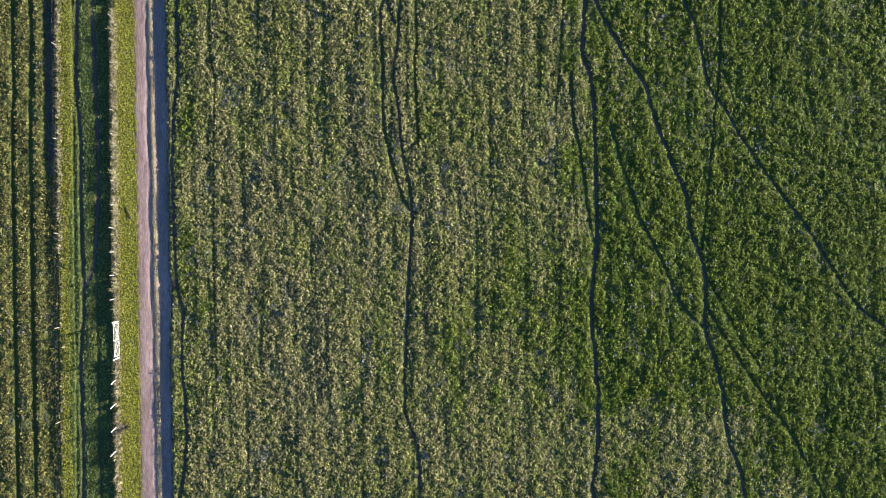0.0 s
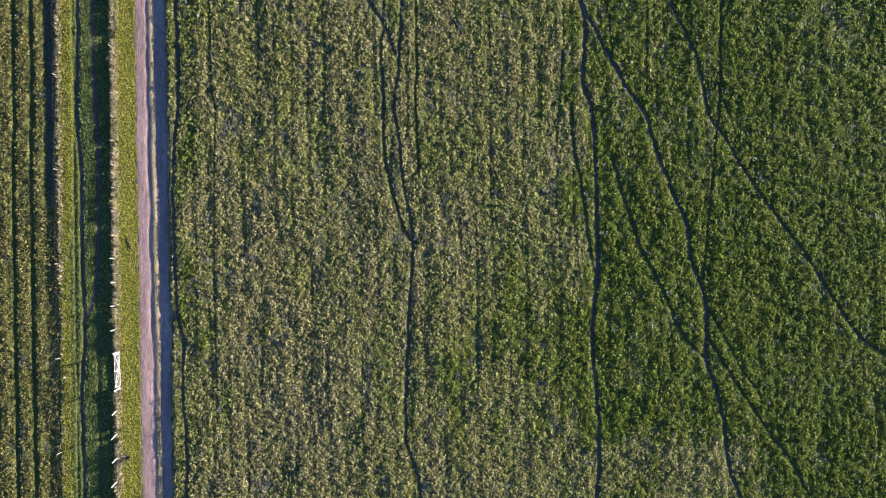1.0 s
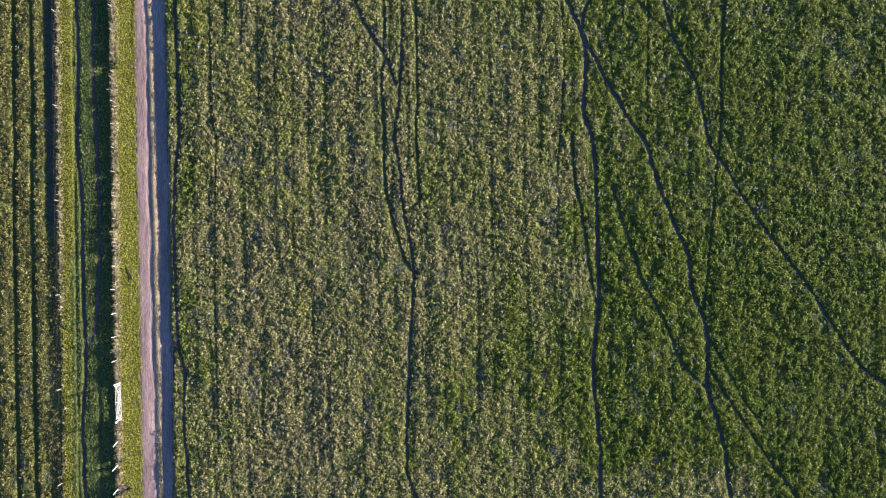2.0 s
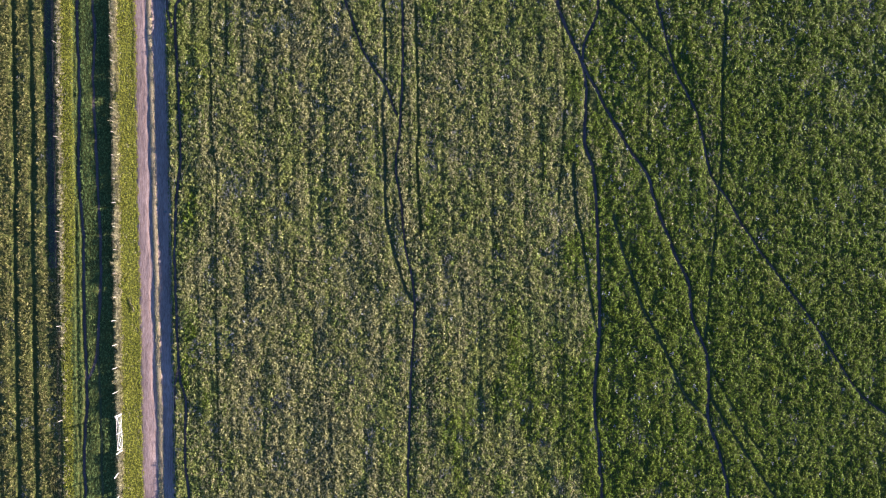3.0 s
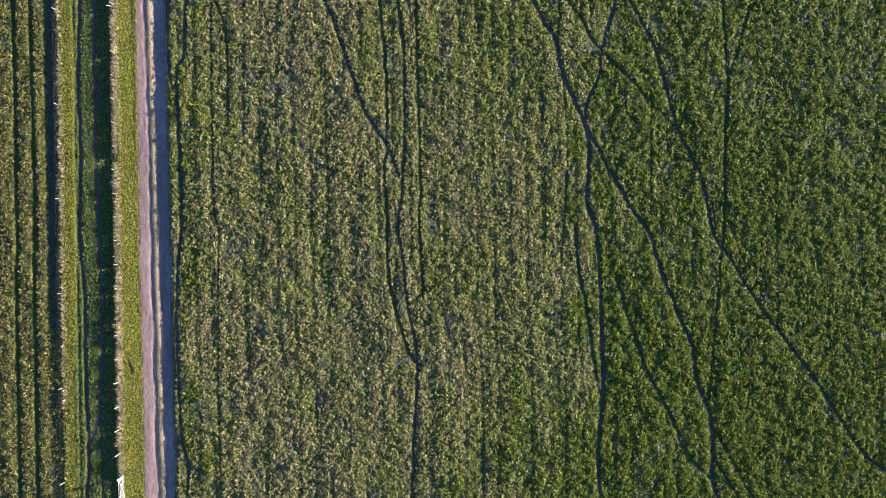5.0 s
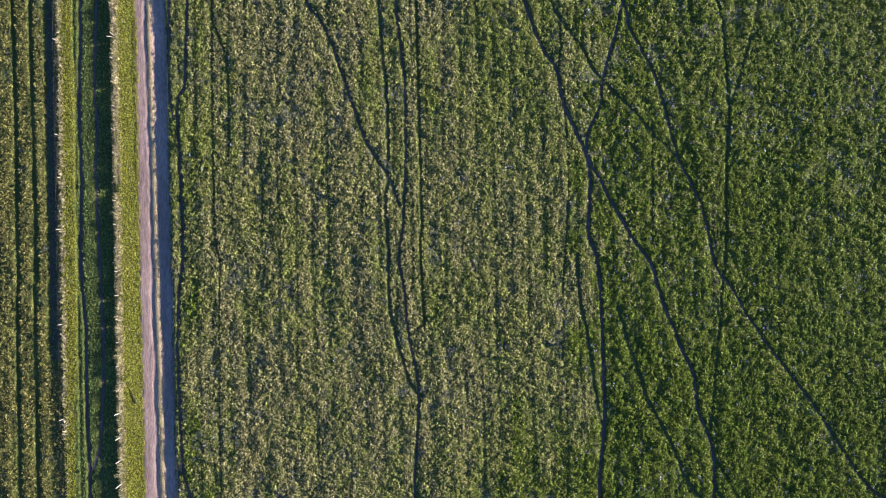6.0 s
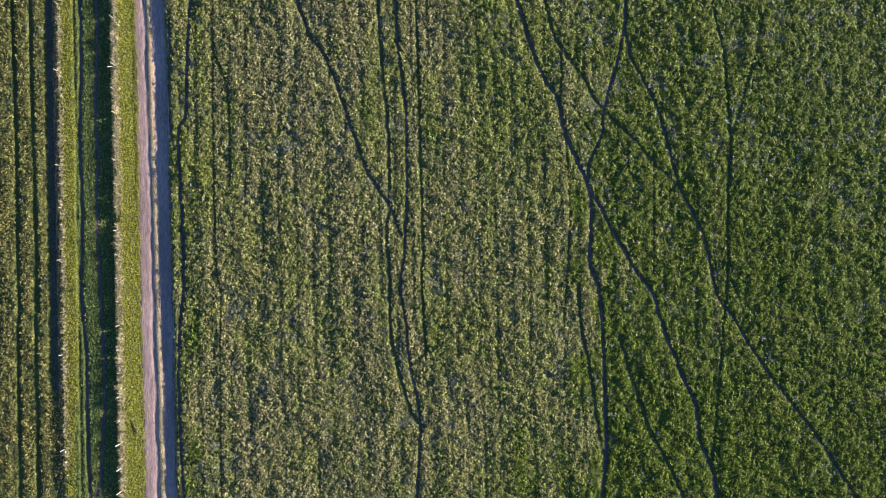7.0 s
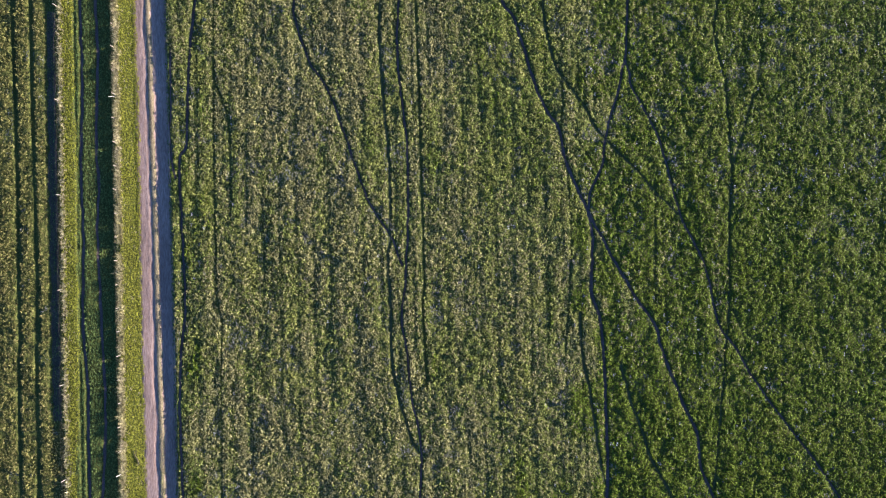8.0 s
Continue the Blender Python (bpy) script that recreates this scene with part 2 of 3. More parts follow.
trail_line("verge_trail", 0.24, 0.10, (-35.22, 47.14), (-35.01, 38.5), (-35.16, 30.95), (-34.99, 23.95), (-35.08, 16.81), (-34.65, 9.78), (-34.65, 4.38), (-34.38, -5.35), (-34.65, -10.76), (-34.38, -18.32), (-34.43, -23.84))
trail_line("ditch_trail", 0.22, 0.06, (-33.76, 47.13), (-33.53, 41.72), (-33.69, 33.09), (-33.45, 29.32), (-33.64, 24.47), (-33.03, 9.24), (-33.19, 2.22), (-33.46, -1.57), (-34.27, -3.73))
trail_line("lower_ditch_trail", 0.16, 0.05, (-33.3, -0.49), (-33.03, -8.59), (-32.76, -23.84))
# Bare strip that carries the far bank's shadow in its colour.
trail_line("fence_shade_strip", 0.72, 0.03, *[(float(far_fence_x(y)) - 0.78 + 0.05 * math.sin(y), y) for y in np.arange(7.0, 47.0, 1.7)])
furrow_line(0.04, 0.07, (-22.38, 47.01), (-22.43, 33.51), (-22.27, 20.05), (-21.84, 15.73), (-21.95, 7.62), (-21.84, -3.19), (-21.62, -14.0))
furrow_line(0.07, 0.07, (-22.45, 39.67), (-21.77, 37.66), (-21.19, 36.15), (-20.94, 33.45), (-20.86, 29.4), (-20.77, 27.25))
furrow_line(0.06, 0.07, (10.64, 39.64), (10.77, 36.94), (10.63, 34.14), (11.24, 28.67), (11.41, 23.3), (11.14, 17.89), (10.76, 13.03))
furrow_line(0.10, 0.07, (25.46, -3.19), (26.81, -5.62), (28.43, -8.59), (30.32, -11.3))
furrow_line(0.12, 0.07, (26.65, 17.08), (27.35, 15.46), (27.84, 13.84))
furrow_line(0.08, 0.06, (11.64, 33.8), (12.86, 32.18), (13.76, 30.55))
furrow_line(0.60, 0.03, (13.9, 23.6), (14.1, 22.65), (14.2, 22.0))
furrow_line(0.06, 0.07, (19.43, 29.74), (19.4, 24.0), (19.36, 17.82))
furrow_line(0.06, 0.06, (15.37, 27.07), (15.8, 24.3), (16.15, 21.67))
furrow_line(0.16, 0.08, (-3.13, 46.8), (-3.05, 44.1), (-2.89, 38.7), (-2.72, 29.0), (-2.54, 20.05), (-2.7, 17.89), (-2.38, 9.78))
furrow_line(0.30, 0.12, (-41.69, 47.21), (-41.25, 31.01), (-41.07, 14.87), (-41.19, 13.03), (-41.03, -3.19), (-40.59, -23.84))
furrow_line(0.30, 0.10, (-39.91, 47.19), (-39.63, 31.0), (-39.3, 14.86), (-39.51, 18.43), (-39.3, -3.19), (-38.86, -23.84))


def run_on(points):
    """The line drawn on past both ends, to where the view stops."""
    p = [tuple(q) for q in points]
    if p[0][1] > 45:
        p.insert(0, (p[0][0] + 0.8 * (p[0][0] - p[1][0]), p[0][1] + 5.0))
    if p[-1][1] < -23:
        p.append((p[-1][0] + 0.5 * (p[-1][0] - p[-2][0]), p[-1][1] - 4.5))
    return p


LINES = {}
for key, (points, width, depth) in TRAILS.items():
    line = glide(run_on(points))
    line[:, 0] += 0.05 * smooth_noise(line[:, 0] * 0 + 3.3, line[:, 1], 1.4, 71) + 0.03 * smooth_noise(line[:, 0] * 0, line[:, 1], 0.6, 72)
    LINES[key] = line
    tread(line, width, depth)
for points, width, depth in FURROWS:
    tread(glide(run_on(points)), width, depth)


def furrow(x, y):
    """0 to 1: how deep one stands in one of the plough rows, which run along with the road."""
    lean = x + 0.012 * y + 0.16 * smooth_noise(x * 0.08, y, 9.0, 31) + 0.06 * smooth_noise(x, y, 2.0, 32)
    k = np.round(lean / 1.58)
    d = np.abs(lean - k * 1.58)
    there = np.clip(0.55 + 0.8 * smooth_noise(k * 7.7, y, 4.0, 33), 0, 1)
    return np.exp(-(d / 0.17) ** 2) * there * np.where(x > 12.5, 0.6, 1.0)


def road_z(s):
    return np.interp(s, [-1.75, -1.5, -1.0, -0.5, -0.38, -0.3, -0.15, -0.02, 0.08, 0.22, 0.33, 0.45, 0.9, 1.45, 1.6, 1.78, 2.6],
                     [-0.175, -0.14, -0.13, -0.122, -0.122, -0.130, -0.124, -0.098, -0.084, -0.073, -0.085, -0.125, -0.20, -0.195, -0.09, 0.10, 0.10])


def crown_shift(y):
    """The crown of the road drifts west on the way north."""
    return -0.0062 * (np.clip(y, -30.0, 50.0) + 8.0)


def land(x, y):
    """The height of the turf."""
    s, f = x - road_x(y), x - fence_x(y)
    north = np.clip((y - 6.5) / 2.0, 0, 1)
    west = np.interp(f, [-7.2, -6.3, -5.6, -5.15, -4.0, -3.8, -3.6, -3.0, -2.0, -1.2, -0.5, -0.15, 0.25], [0.0, -0.05, -0.05, 0.10, 0.03, -0.09, -0.01, -0.02, -0.05, -0.09, -0.11, -0.07, 0.10])
    bank = np.clip((f - 0.25) / np.maximum(0.1, f - 0.25 - s - 1.65), 0, 1)
    bank = 0.10 * (1 - bank) - 0.165 * bank
    # Sunk beyond the far fence so that the bank's shadow fills it.
    west = west - 0.15 * north * np.clip(1 - np.abs(f + 6.1) / 0.7, 0, 1) ** 0.5
    z = np.where(f < 0.25, west, np.where(s < -1.65, bank, road_z(s)))
    field = np.where((s > 2.6) | (f < -5.6), 1.0, 0.25)
    z = z - np.where(x < -36, 0.06, 0.047) * furrow(x, y) * np.where((s > 2.2) | (f < -7), 1, 0)
    lumps = 0.015 * smooth_noise(x, y * 0.5, 0.75, 21) + 0.035 * smooth_noise(x, y * 0.7, 0.3, 64) + 0.05 * smooth_noise(x, y * 0.5, 3.1, 23) + np.where(x > 12.5, 0.02, 0.04) * smooth_noise(x, y * 0.6, 1.5, 25)
    return z + lumps * field * np.clip(looked_up(TRODDEN, x, y, 9.0) / 0.35, 0.2, 1) - looked_up(HOLLOW, x, y, 0.0) + 0.12 * smooth_noise(x, y, 37.0, 24) * np.clip((np.abs(s) - 3) / 20, 0, 1)


def mesh_from(name, co, faces, sides, mat, smooth=False):
    me = bpy.data.meshes.new(name)
    me.vertices.add(len(co))
    me.vertices.foreach_set("co", np.ascontiguousarray(co, np.float32).ravel())
    me.loops.add(faces.size)
    me.loops.foreach_set("vertex_index", np.ascontiguousarray(faces, np.int32).ravel())
    me.polygons.add(len(faces))
    me.polygons.foreach_set("loop_start", np.arange(0, faces.size, sides, dtype=np.int32))
    me.polygons.foreach_set("use_smooth", np.full(len(faces), smooth))
    me.update(calc_edges=True)
    me.materials.append(mat)
    return me


def sheet(xs, ys):
    """Corner numbers of the squares of a net of len(xs) by len(ys) points."""
    i, j = np.meshgrid(np.arange(xs - 1), np.arange(ys - 1), indexing="ij")
    a = (i * ys + j).ravel()
    return np.stack([a, a + ys, a + ys + 1, a + 1], 1)


reach = np.array([1.0, 3.0, 8.0, 20.0, 50.0, 120.0, 300.0, 700.0, 1600.0])
xs = np.concatenate([X0 - reach[::-1], np.arange(X0, X1, 0.13), X1 + reach])
ys = np.concatenate([Y0 - reach[::-1], np.arange(Y0, Y1, 0.17), Y1 + reach])
gx, gy = (a.ravel() for a in np.meshgrid(xs, ys, indexing="ij"))
gz = land(gx, gy) - 0.14 * np.clip((1.62 - np.abs(gx - road_x(gy))) / 0.2, 0, 1)
MAT_MEADOW = earth_material("far_meadow", (0.06, 0.075, 0.02), (0.13, 0.15, 0.045), (0.24, 0.23, 0.09), 3.0, 1.0)
ground = new("ground", mesh_from("ground", np.stack([gx, gy, gz], 1), sheet(len(xs), len(ys)), 4, MAT_GROUND, True))
ground.data.materials.append(MAT_MEADOW)
mid = np.array([p.center[:2] for p in ground.data.polygons])
far = (mid[:, 0] < X0) | (mid[:, 0] > X1 - 0.1) | (mid[:, 1] < Y0) | (mid[:, 1] > Y1 - 0.1)
ground.data.polygons.foreach_set("material_index", far.astype(np.int32))
tagged(ground, "uneven pasture soil covered with short thatch", "ground", kind="structure")

# the farm road: two wheel tracks and a grassy crown
ss = np.concatenate([np.arange(-1.66, 1.64, 0.08), [1.64]])
ys = np.concatenate([Y0 - reach[::-1], np.arange(Y0, Y1, 0.18), Y1 + reach])
rs, ry = (a.ravel() for a in np.meshgrid(ss, ys, indexing="ij"))
wander = 0.035 * smooth_noise(rs * 0, ry, 3.0, 41) + 0.04 * smooth_noise(rs * 0, ry, 0.8, 42) + crown_shift(ry)
edge = np.clip((np.abs(rs) - 1.3) / 0.3, 0, 1)
rx = rs + road_x(ry) + edge * (0.06 * smooth_noise(rs * 0, ry, 0.8, 43) + 0.05 * smooth_noise(rs * 0, ry, 2.5, 44))
rz = road_z(rs - wander * np.clip((1.6 - np.abs(rs)) / 0.8, 0, 1)) + 0.005 * smooth_noise(rs, ry * 0.25, 0.22, 45) + 0.004 * smooth_noise(rs, ry, 0.9, 46) - 0.012 * edge
rut = np.clip(0.2 + smooth_noise(rs * 0, ry, 2.6, 47) + 0.7 * smooth_noise(rs * 0, ry, 0.7, 48), -0.5, 1)
rz = rz - 0.025 * np.exp(-((rs - wander + 0.34) / 0.15) ** 2) * rut
road = new("road", mesh_from("road", np.stack([rx, ry, rz], 1), sheet(len(ss), len(ys)), 4, MAT_ROAD, True))
road.data.materials.append(MAT_CREST)
mid = np.array([p.center[:2] for p in road.data.polygons])
ms = mid[:, 0] - road_x(mid[:, 1]) - crown_shift(mid[:, 1]) - 0.035 * smooth_noise(mid[:, 0] * 0, mid[:, 1], 3.0, 41)
worn = 0.09 * smooth_noise(mid[:, 0], mid[:, 1] * 0.6, 0.3, 49)
road.data.polygons.foreach_set("material_index", ((ms > -0.04 + worn) & (ms < 0.48 + worn)).astype(np.int32))
tagged(road, "pinkish packed-earth farm road with two wheel tracks", "road", kind="structure")

# the trodden trails: bare soil, or flattened grass where few hooves pass
GRASSY = {"crossing_trail", "long_trail", "spur_trail", "lower_trail", "lower_east_trail", "middle_row_trail", "side_trail", "lower_ditch_trail"}
for key, line in LINES.items():
    width = TRAILS[key][1]
    way = np.gradient(line, axis=0)
    way /= np.linalg.norm(way, axis=1)[:, None] + 1e-9
    side = np.stack([way[:, 1], -way[:, 0]], 1)
    across = np.linspace(-0.5, 0.5, 7)
    ragged = width * (1.0 + 0.25 * smooth_noise(line[:, 0], line[:, 1], 0.7, 51))
    p = line[None] + across[:, None, None] * side[None] * ragged[None, :, None]
    px, py = p[..., 0].ravel(), p[..., 1].ravel()
    pz = land(px, py) + 0.022 + 0.012 * (np.abs(np.repeat(across, len(line))) - 0.5)
    trail = new("trail", mesh_from("trail", np.stack([px, py, pz], 1), sheet(7, len(line)), 4, MAT_FLAT if key in GRASSY else MAT_FENCE_SHADE if key == "fence_shade_strip" else MAT_TRAIL, True))
    tagged(trail, "narrow trail of flattened dark grass" if key in GRASSY else "bare ground along the far wire fence, coloured dark for shade" if key == "fence_shade_strip" else "narrow dark trail of trodden soil in pasture", "trail", kind="structure")


# ---- grass ----
def scatter(spacing, seed, x0=X0, x1=X1, y0=Y0, y1=Y1):
    r = np.random.RandomState(seed)
    a, b = np.meshgrid(np.arange(x0, x1, spacing), np.arange(y0, y1, spacing), indexing="ij")
    return a.ravel() + r.uniform(-0.62, 0.62, a.size) * spacing, b.ravel() + r.uniform(-0.62, 0.62, a.size) * spacing


def tufts(name, label, x, y, high, wide, blades, leaf, mat, seed, upright=0.25, along=0.7, tilt=0.3, shape="arched"):
    """Clumps of pointed blades that stand on the turf; high and wide are a clump's size, leaf a blade's breadth.
    Arched blades rise and droop, drooping ones hang outwards from a full crown, spears stand up."""
    r = np.random.RandomState(seed)
    n = len(x)
    rep = lambda a: np.repeat(np.broadcast_to(a, n), blades)
    bx, by, bh, bw = rep(x), rep(y), rep(high), rep(wide)
    m = n * blades
    stray = np.where(r.rand(m) < along, r.normal(0, 0.5, m), r.uniform(-np.pi, np.pi, m))
    turn, size = np.pi * (r.rand(m) < 0.5) + np.pi / 2 + stray, r.uniform(0.55, 1.15, m)
    cx, cy = np.cos(turn), np.sin(turn)
    bz = land(bx, by) - 0.015
    half = leaf * r.uniform(0.6, 1.2, m) / 2
    sx, sy = -cy * half, cx * half
    twist = r.uniform(-0.5, 0.5, m) * half
    lean_x, lean_y = rep(r.normal(0, tilt, n).clip(-0.9, 0.9)), rep(r.normal(0, tilt * 0.4, n))
    run = bw * size
    if shape == "drooping":
        off = r.uniform(-0.1, 0.5, m) * bw
        top = bh * r.uniform(0.75, 1.1, m) * (1 - 0.5 * (off / bw).clip(0, 1))
        tip_h = top * r.uniform(0.15, 0.95 + upright, m)
        rows = [(off, 1, top + twist), (off, -1, top - twist), (off + run, 0, tip_h)]
        faces = [0, 1, 2]
    elif shape == "arched":
        off = r.uniform(0.0, 0.3, m) * bw
        mid_h = bh * (0.6 + 0.4 * size) * r.uniform(0.7, 1.0, m)
        tip_h = mid_h * r.uniform(0.4, 1.0 + upright, m)
        rows = [(off, 0, 0 * bh), (off + run * 0.42, 1, mid_h + twist), (off + run * 0.42, -1, mid_h - twist), (off + run, 0, tip_h)]
        faces = [0, 1, 2, 2, 1, 3]
    else:
        off = r.uniform(-0.45, 0.45, m) * bw
        root, tip_h = bh * r.uniform(0.1, 0.5, m), bh * (0.6 + 0.4 * size) * r.uniform(0.6, 1.0 + upright, m)
        rows = [(off, 1, root + twist), (off, -1, root - twist), (off + run, 0, tip_h)]
        faces = [0, 1, 2]
    co = np.empty((m, len(rows), 3), np.float32)
    for k, (out, side, up) in enumerate(rows):
        dx, dy = cx * out + sx * side, cy * out + sy * side
        co[:, k] = np.stack([bx + dx, by + dy, bz + np.maximum(up + (up > 0) * (lean_x * dx + lean_y * dy), 0.0)], 1)
    tri = ((np.arange(m) * len(rows))[:, None] + np.array(faces)).reshape(-1, 3)
    ob = new(name, mesh_from(name, co.reshape(-1, 3), tri, 3, mat))
    return tagged(ob, label, "grass", kind="stuff")


def dryness(x, y):
    """0 lush to 1 withered."""
    edge = x - 12.6 + 1.5 * np.clip((y - 20) / 16, 0, 1) + 2.0 * smooth_noise(x, y, 3.0, 60)
    d = 0.50 - 0.40 * np.clip((edge + 0.6) / 3.4, 0, 1)
    d = d + (0.17 * smooth_noise(x, y * 0.5, 6.0, 61) + 0.12 * smooth_noise(x + 0.5 * y, y, 14.0, 75) + 0.17 * smooth_noise(x, y * 0.6, 1.7, 62) + 0.2 * smooth_noise(x + 0.012 * y, y * 0.12, 0.8, 76)) * np.where(x > 12.8, 0.5, 1.0)
    d = d - 0.40 * np.exp(-(((x - 8.0) / 8.5) ** 2 + ((y + 7) / 10.5) ** 2) ** 2)
    d = d - 0.20 * np.clip((y - 20) / 10, 0, 1) * np.clip((x + 2) / 6, 0, 1) * (x < 13)
    ragged = 1.2 * smooth_noise(x, y, 3.0, 73) + 0.8 * smooth_noise(x, y, 1.0, 74)
    d = d + 0.30 * np.clip((-14.0 - y + ragged) / 2.0, 0, 1) * np.clip((x - 12.5) / 2.0, 0, 1) * np.clip((31.0 - 0.6 * (y + 15) - x + ragged) / 2.0, 0, 1)
    d = d - 0.3 * np.exp(-((x + 24.2 + 0.01 * y) / 1.6) ** 4) * np.clip((19 - y) / 6, 0.15, 1) * np.clip((y - 4.5) / 4, 0.15, 1)
    d = d + (0.05 * np.clip((y + 4) / 8, 0, 1) * np.clip((24 - y) / 6, 0, 1) - 0.05 * np.clip((y - 24) / 8, 0, 1)) * (x < 12.5)
    d = d + 0.15 * np.clip((y - 8) / 12, 0, 1) * np.clip((34 - x) / 10, 0, 1) * (x > 12.5)
    return d + 0.13 * (x < -36.5)


gx, gy = scatter(0.172, 5)
s, f = gx - road_x(gy), gx - fence_x(gy)
chance = np.random.RandomState(6).rand(len(gx))
row = furrow(gx, gy)
near = looked_up(TRODDEN, gx, gy, 9.0)
east = gx > 12.5
clump = 1.0 * smooth_noise(gx, gy * np.where(east, 0.55, 0.7), np.where(east, 0.22, 0.2), 63) + 0.25 * smooth_noise(gx, gy * 0.7, 0.3, 64) + 0.15 * smooth_noise(gx, gy * 0.45, np.where(east, 0.95, 1.25), 68) + np.where(east, 0.1, 0.3) * smooth_noise(gx + 0.012 * gy, gy * 0.1, 0.6, 77)
bare = np.clip(-0.6 - clump, 0, 0.35) * 1.2
open_turf = (near > 0.085) & (chance > np.maximum(np.maximum(0.45 * row, bare), 0.22 * (gx < -36.5)))
band = (np.abs(f + 6.1) < 0.55 + 0.1 * smooth_noise(gx, gy, 0.6, 83)) & (gy > 6.5 + smooth_noise(gx, gy, 0.8, 84))
field = ((s > 1.62) | (f < -5.55)) & open_turf & ~band
dry = dryness(gx, gy)
pick = 0.22 + 0.5 * np.random.RandomState(7).rand(len(gx)) - 0.12 * clump
hollow = smooth_noise(gx, gy * 0.75, 1.5, 81) + 0.6 * smooth_noise(gx, gy, 0.6, 82)
grey = field & (hollow > 0.62) & (chance < np.clip((hollow - 0.5) * 2.2, 0, 0.8) * np.where(gx > 12.5, 0.55 + 0.45 * np.clip((gy - 22) / 10, 0, 1), 1.0))
withered = field & (pick < dry) & ~grey
fresh = field & ~withered & ~grey
lush = fresh & (np.random.RandomState(13).rand(len(gx)) > 0.3 * np.clip((gy - 22) / 15, 0, 1)) & (((gx > 12.4 - 2.2 * smooth_noise(gx, gy, 3.0, 60)) & (dry < 0.36)) | ((dry < 0.22) & (np.random.RandomState(10).rand(len(gx)) < np.where(gy > 20, 0.25, 0.6))))
green = fresh & ~lush
high = (0.12 + 0.15 * clump + 0.03 * smooth_noise(gx, gy, 5.0, 64)) * (1 - 0.5 * row) * np.random.RandomState(8).uniform(0.8, 1.2, len(gx)) * np.clip(0.45 + (s - 1.7) / 1.6, 0.45, 1) ** (s > 0)
high = np.clip(high * (1 - 0.45 * np.clip((hollow - 0.45) / 0.3, 0, 1)), 0.03, 0.32)
shaded = np.clip(1 - np.abs(f + 6.1) / 0.65, 0, 1) * np.clip((gy - 6.5) / 2.0, 0.3, 1)
high = high * (1 - 0.6 * np.sqrt(shaded))
wide = (0.14 + 0.03 * clump) * np.random.RandomState(9).uniform(0.8, 1.3, len(gx))
rank = field & (gx < -36.8) & ~grey
withered, green, lush = withered & ~rank, green & ~rank, lush & ~rank
tufts("rank_grass", "rank brownish-green grass in rows beyond the far fence", gx[rank], gy[rank], high[rank] * 1.15, wide[rank], 8, 0.06, MAT_RANK, 15, 0.1, 0.25, 0.25, "drooping")
tufts("dry_grass", "withered tan grass clumps in the pasture", gx[withered], gy[withered], high[withered] * 0.95, wide[withered] * 1.06, 10, 0.05, MAT_DRY, 11, 0.1, 0.25, 0.25, "drooping")
tufts("pasture_grass", "short olive-green pasture grass in uneven clumps", gx[green], gy[green], high[green], wide[green] * 1.06, 10, 0.05, MAT_GREEN, 12, 0.1, 0.25, 0.25, "drooping")
tufts("lush_grass", "dense deep-green pasture grass in leafy clumps", gx[lush], gy[lush], high[lush] * 1.1, wide[lush] * 1.1, 9, 0.062, MAT_LUSH, 13, 0.1, 0.25, 0.3, "drooping")
tufts("dead_grass", "flattened grey dead grass in scattered patches", gx[grey], gy[grey], high[grey] * 0.35, wide[grey], 9, 0.045, MAT_GREY, 14, 0.1, 0.25, 0.25, "drooping")

# the west lips of the bare trails, which the low sun reaches across the open groove
ex, ey = [], []
for key, line in LINES.items():
    if key in GRASSY or key == "fence_shade_strip" or line[:, 0].max() < -27:
        continue
    way = np.gradient(line, axis=0)
    way /= np.linalg.norm(way, axis=1)[:, None] + 1e-9
    side = np.stack([way[:, 1], -way[:, 0]], 1)
    side *= np.where(side[:, :1] > 0, -1, 1)
    lip = line + side * (TRAILS[key][1] / 2 + 0.07 + 0.05 * smooth_noise(line[:, 0], line[:, 1], 0.5, 78)[:, None])
    ex.append(lip[:, 0]), ey.append(lip[:, 1])
ex, ey = np.concatenate(ex), np.concatenate(ey)
keep = (looked_up(TRODDEN, ex, ey, 9.0) > 0.03) & (smooth_noise(ex, ey, 0.8, 79) > -0.3)
ex, ey = ex[keep], ey[keep]
# Fringe added on the sunlit side only, lighter than lush turf, as bright rim.
tufts("trail_edge_grass", "short green grass added along the sunlit west lips of the trails", ex, ey, 0.085 + 0.03 * smooth_noise(ex, ey, 0.4, 80), 0.09, 7, 0.05, MAT_GREEN, 20, 0.1, 0.25, 0.2, "drooping")

# between the fences: rank grass, toned dark for ditch shade, bright for sunlit banks
gx, gy = scatter(0.175, 15, -39.0, -25.0)
s, f = gx - road_x(gy), gx - fence_x(gy)
near = looked_up(TRODDEN, gx, gy, 9.0)
lump = smooth_noise(gx, gy, 0.5, 65)
r = np.random.RandomState(16)
# Southward the dark ditch tone also paints shade onto the far bank.
shore = -3.88 - 0.45 * np.clip((9.0 - gy) / 6.0, 0, 1) + 0.15 * smooth_noise(gx, gy, 0.8, 87)
ditch = (f > shore) & (f < -0.1) & (near > 0.05)
# The shadow strip beyond the far fence gets the same shade-toned grass.
ditch = ditch | ((np.abs(f + 6.1) < 0.6) & (gy > 6.3) & (f < -5.5) & (r.rand(len(gx)) < 0.4))
# Foot of the road bank: a dark grass strip stands for its shade.
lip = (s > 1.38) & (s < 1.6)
vx, vy = scatter(0.14, 25, -38.0, -28.0)
vs, vf = vx - road_x(vy), vx - fence_x(vy)
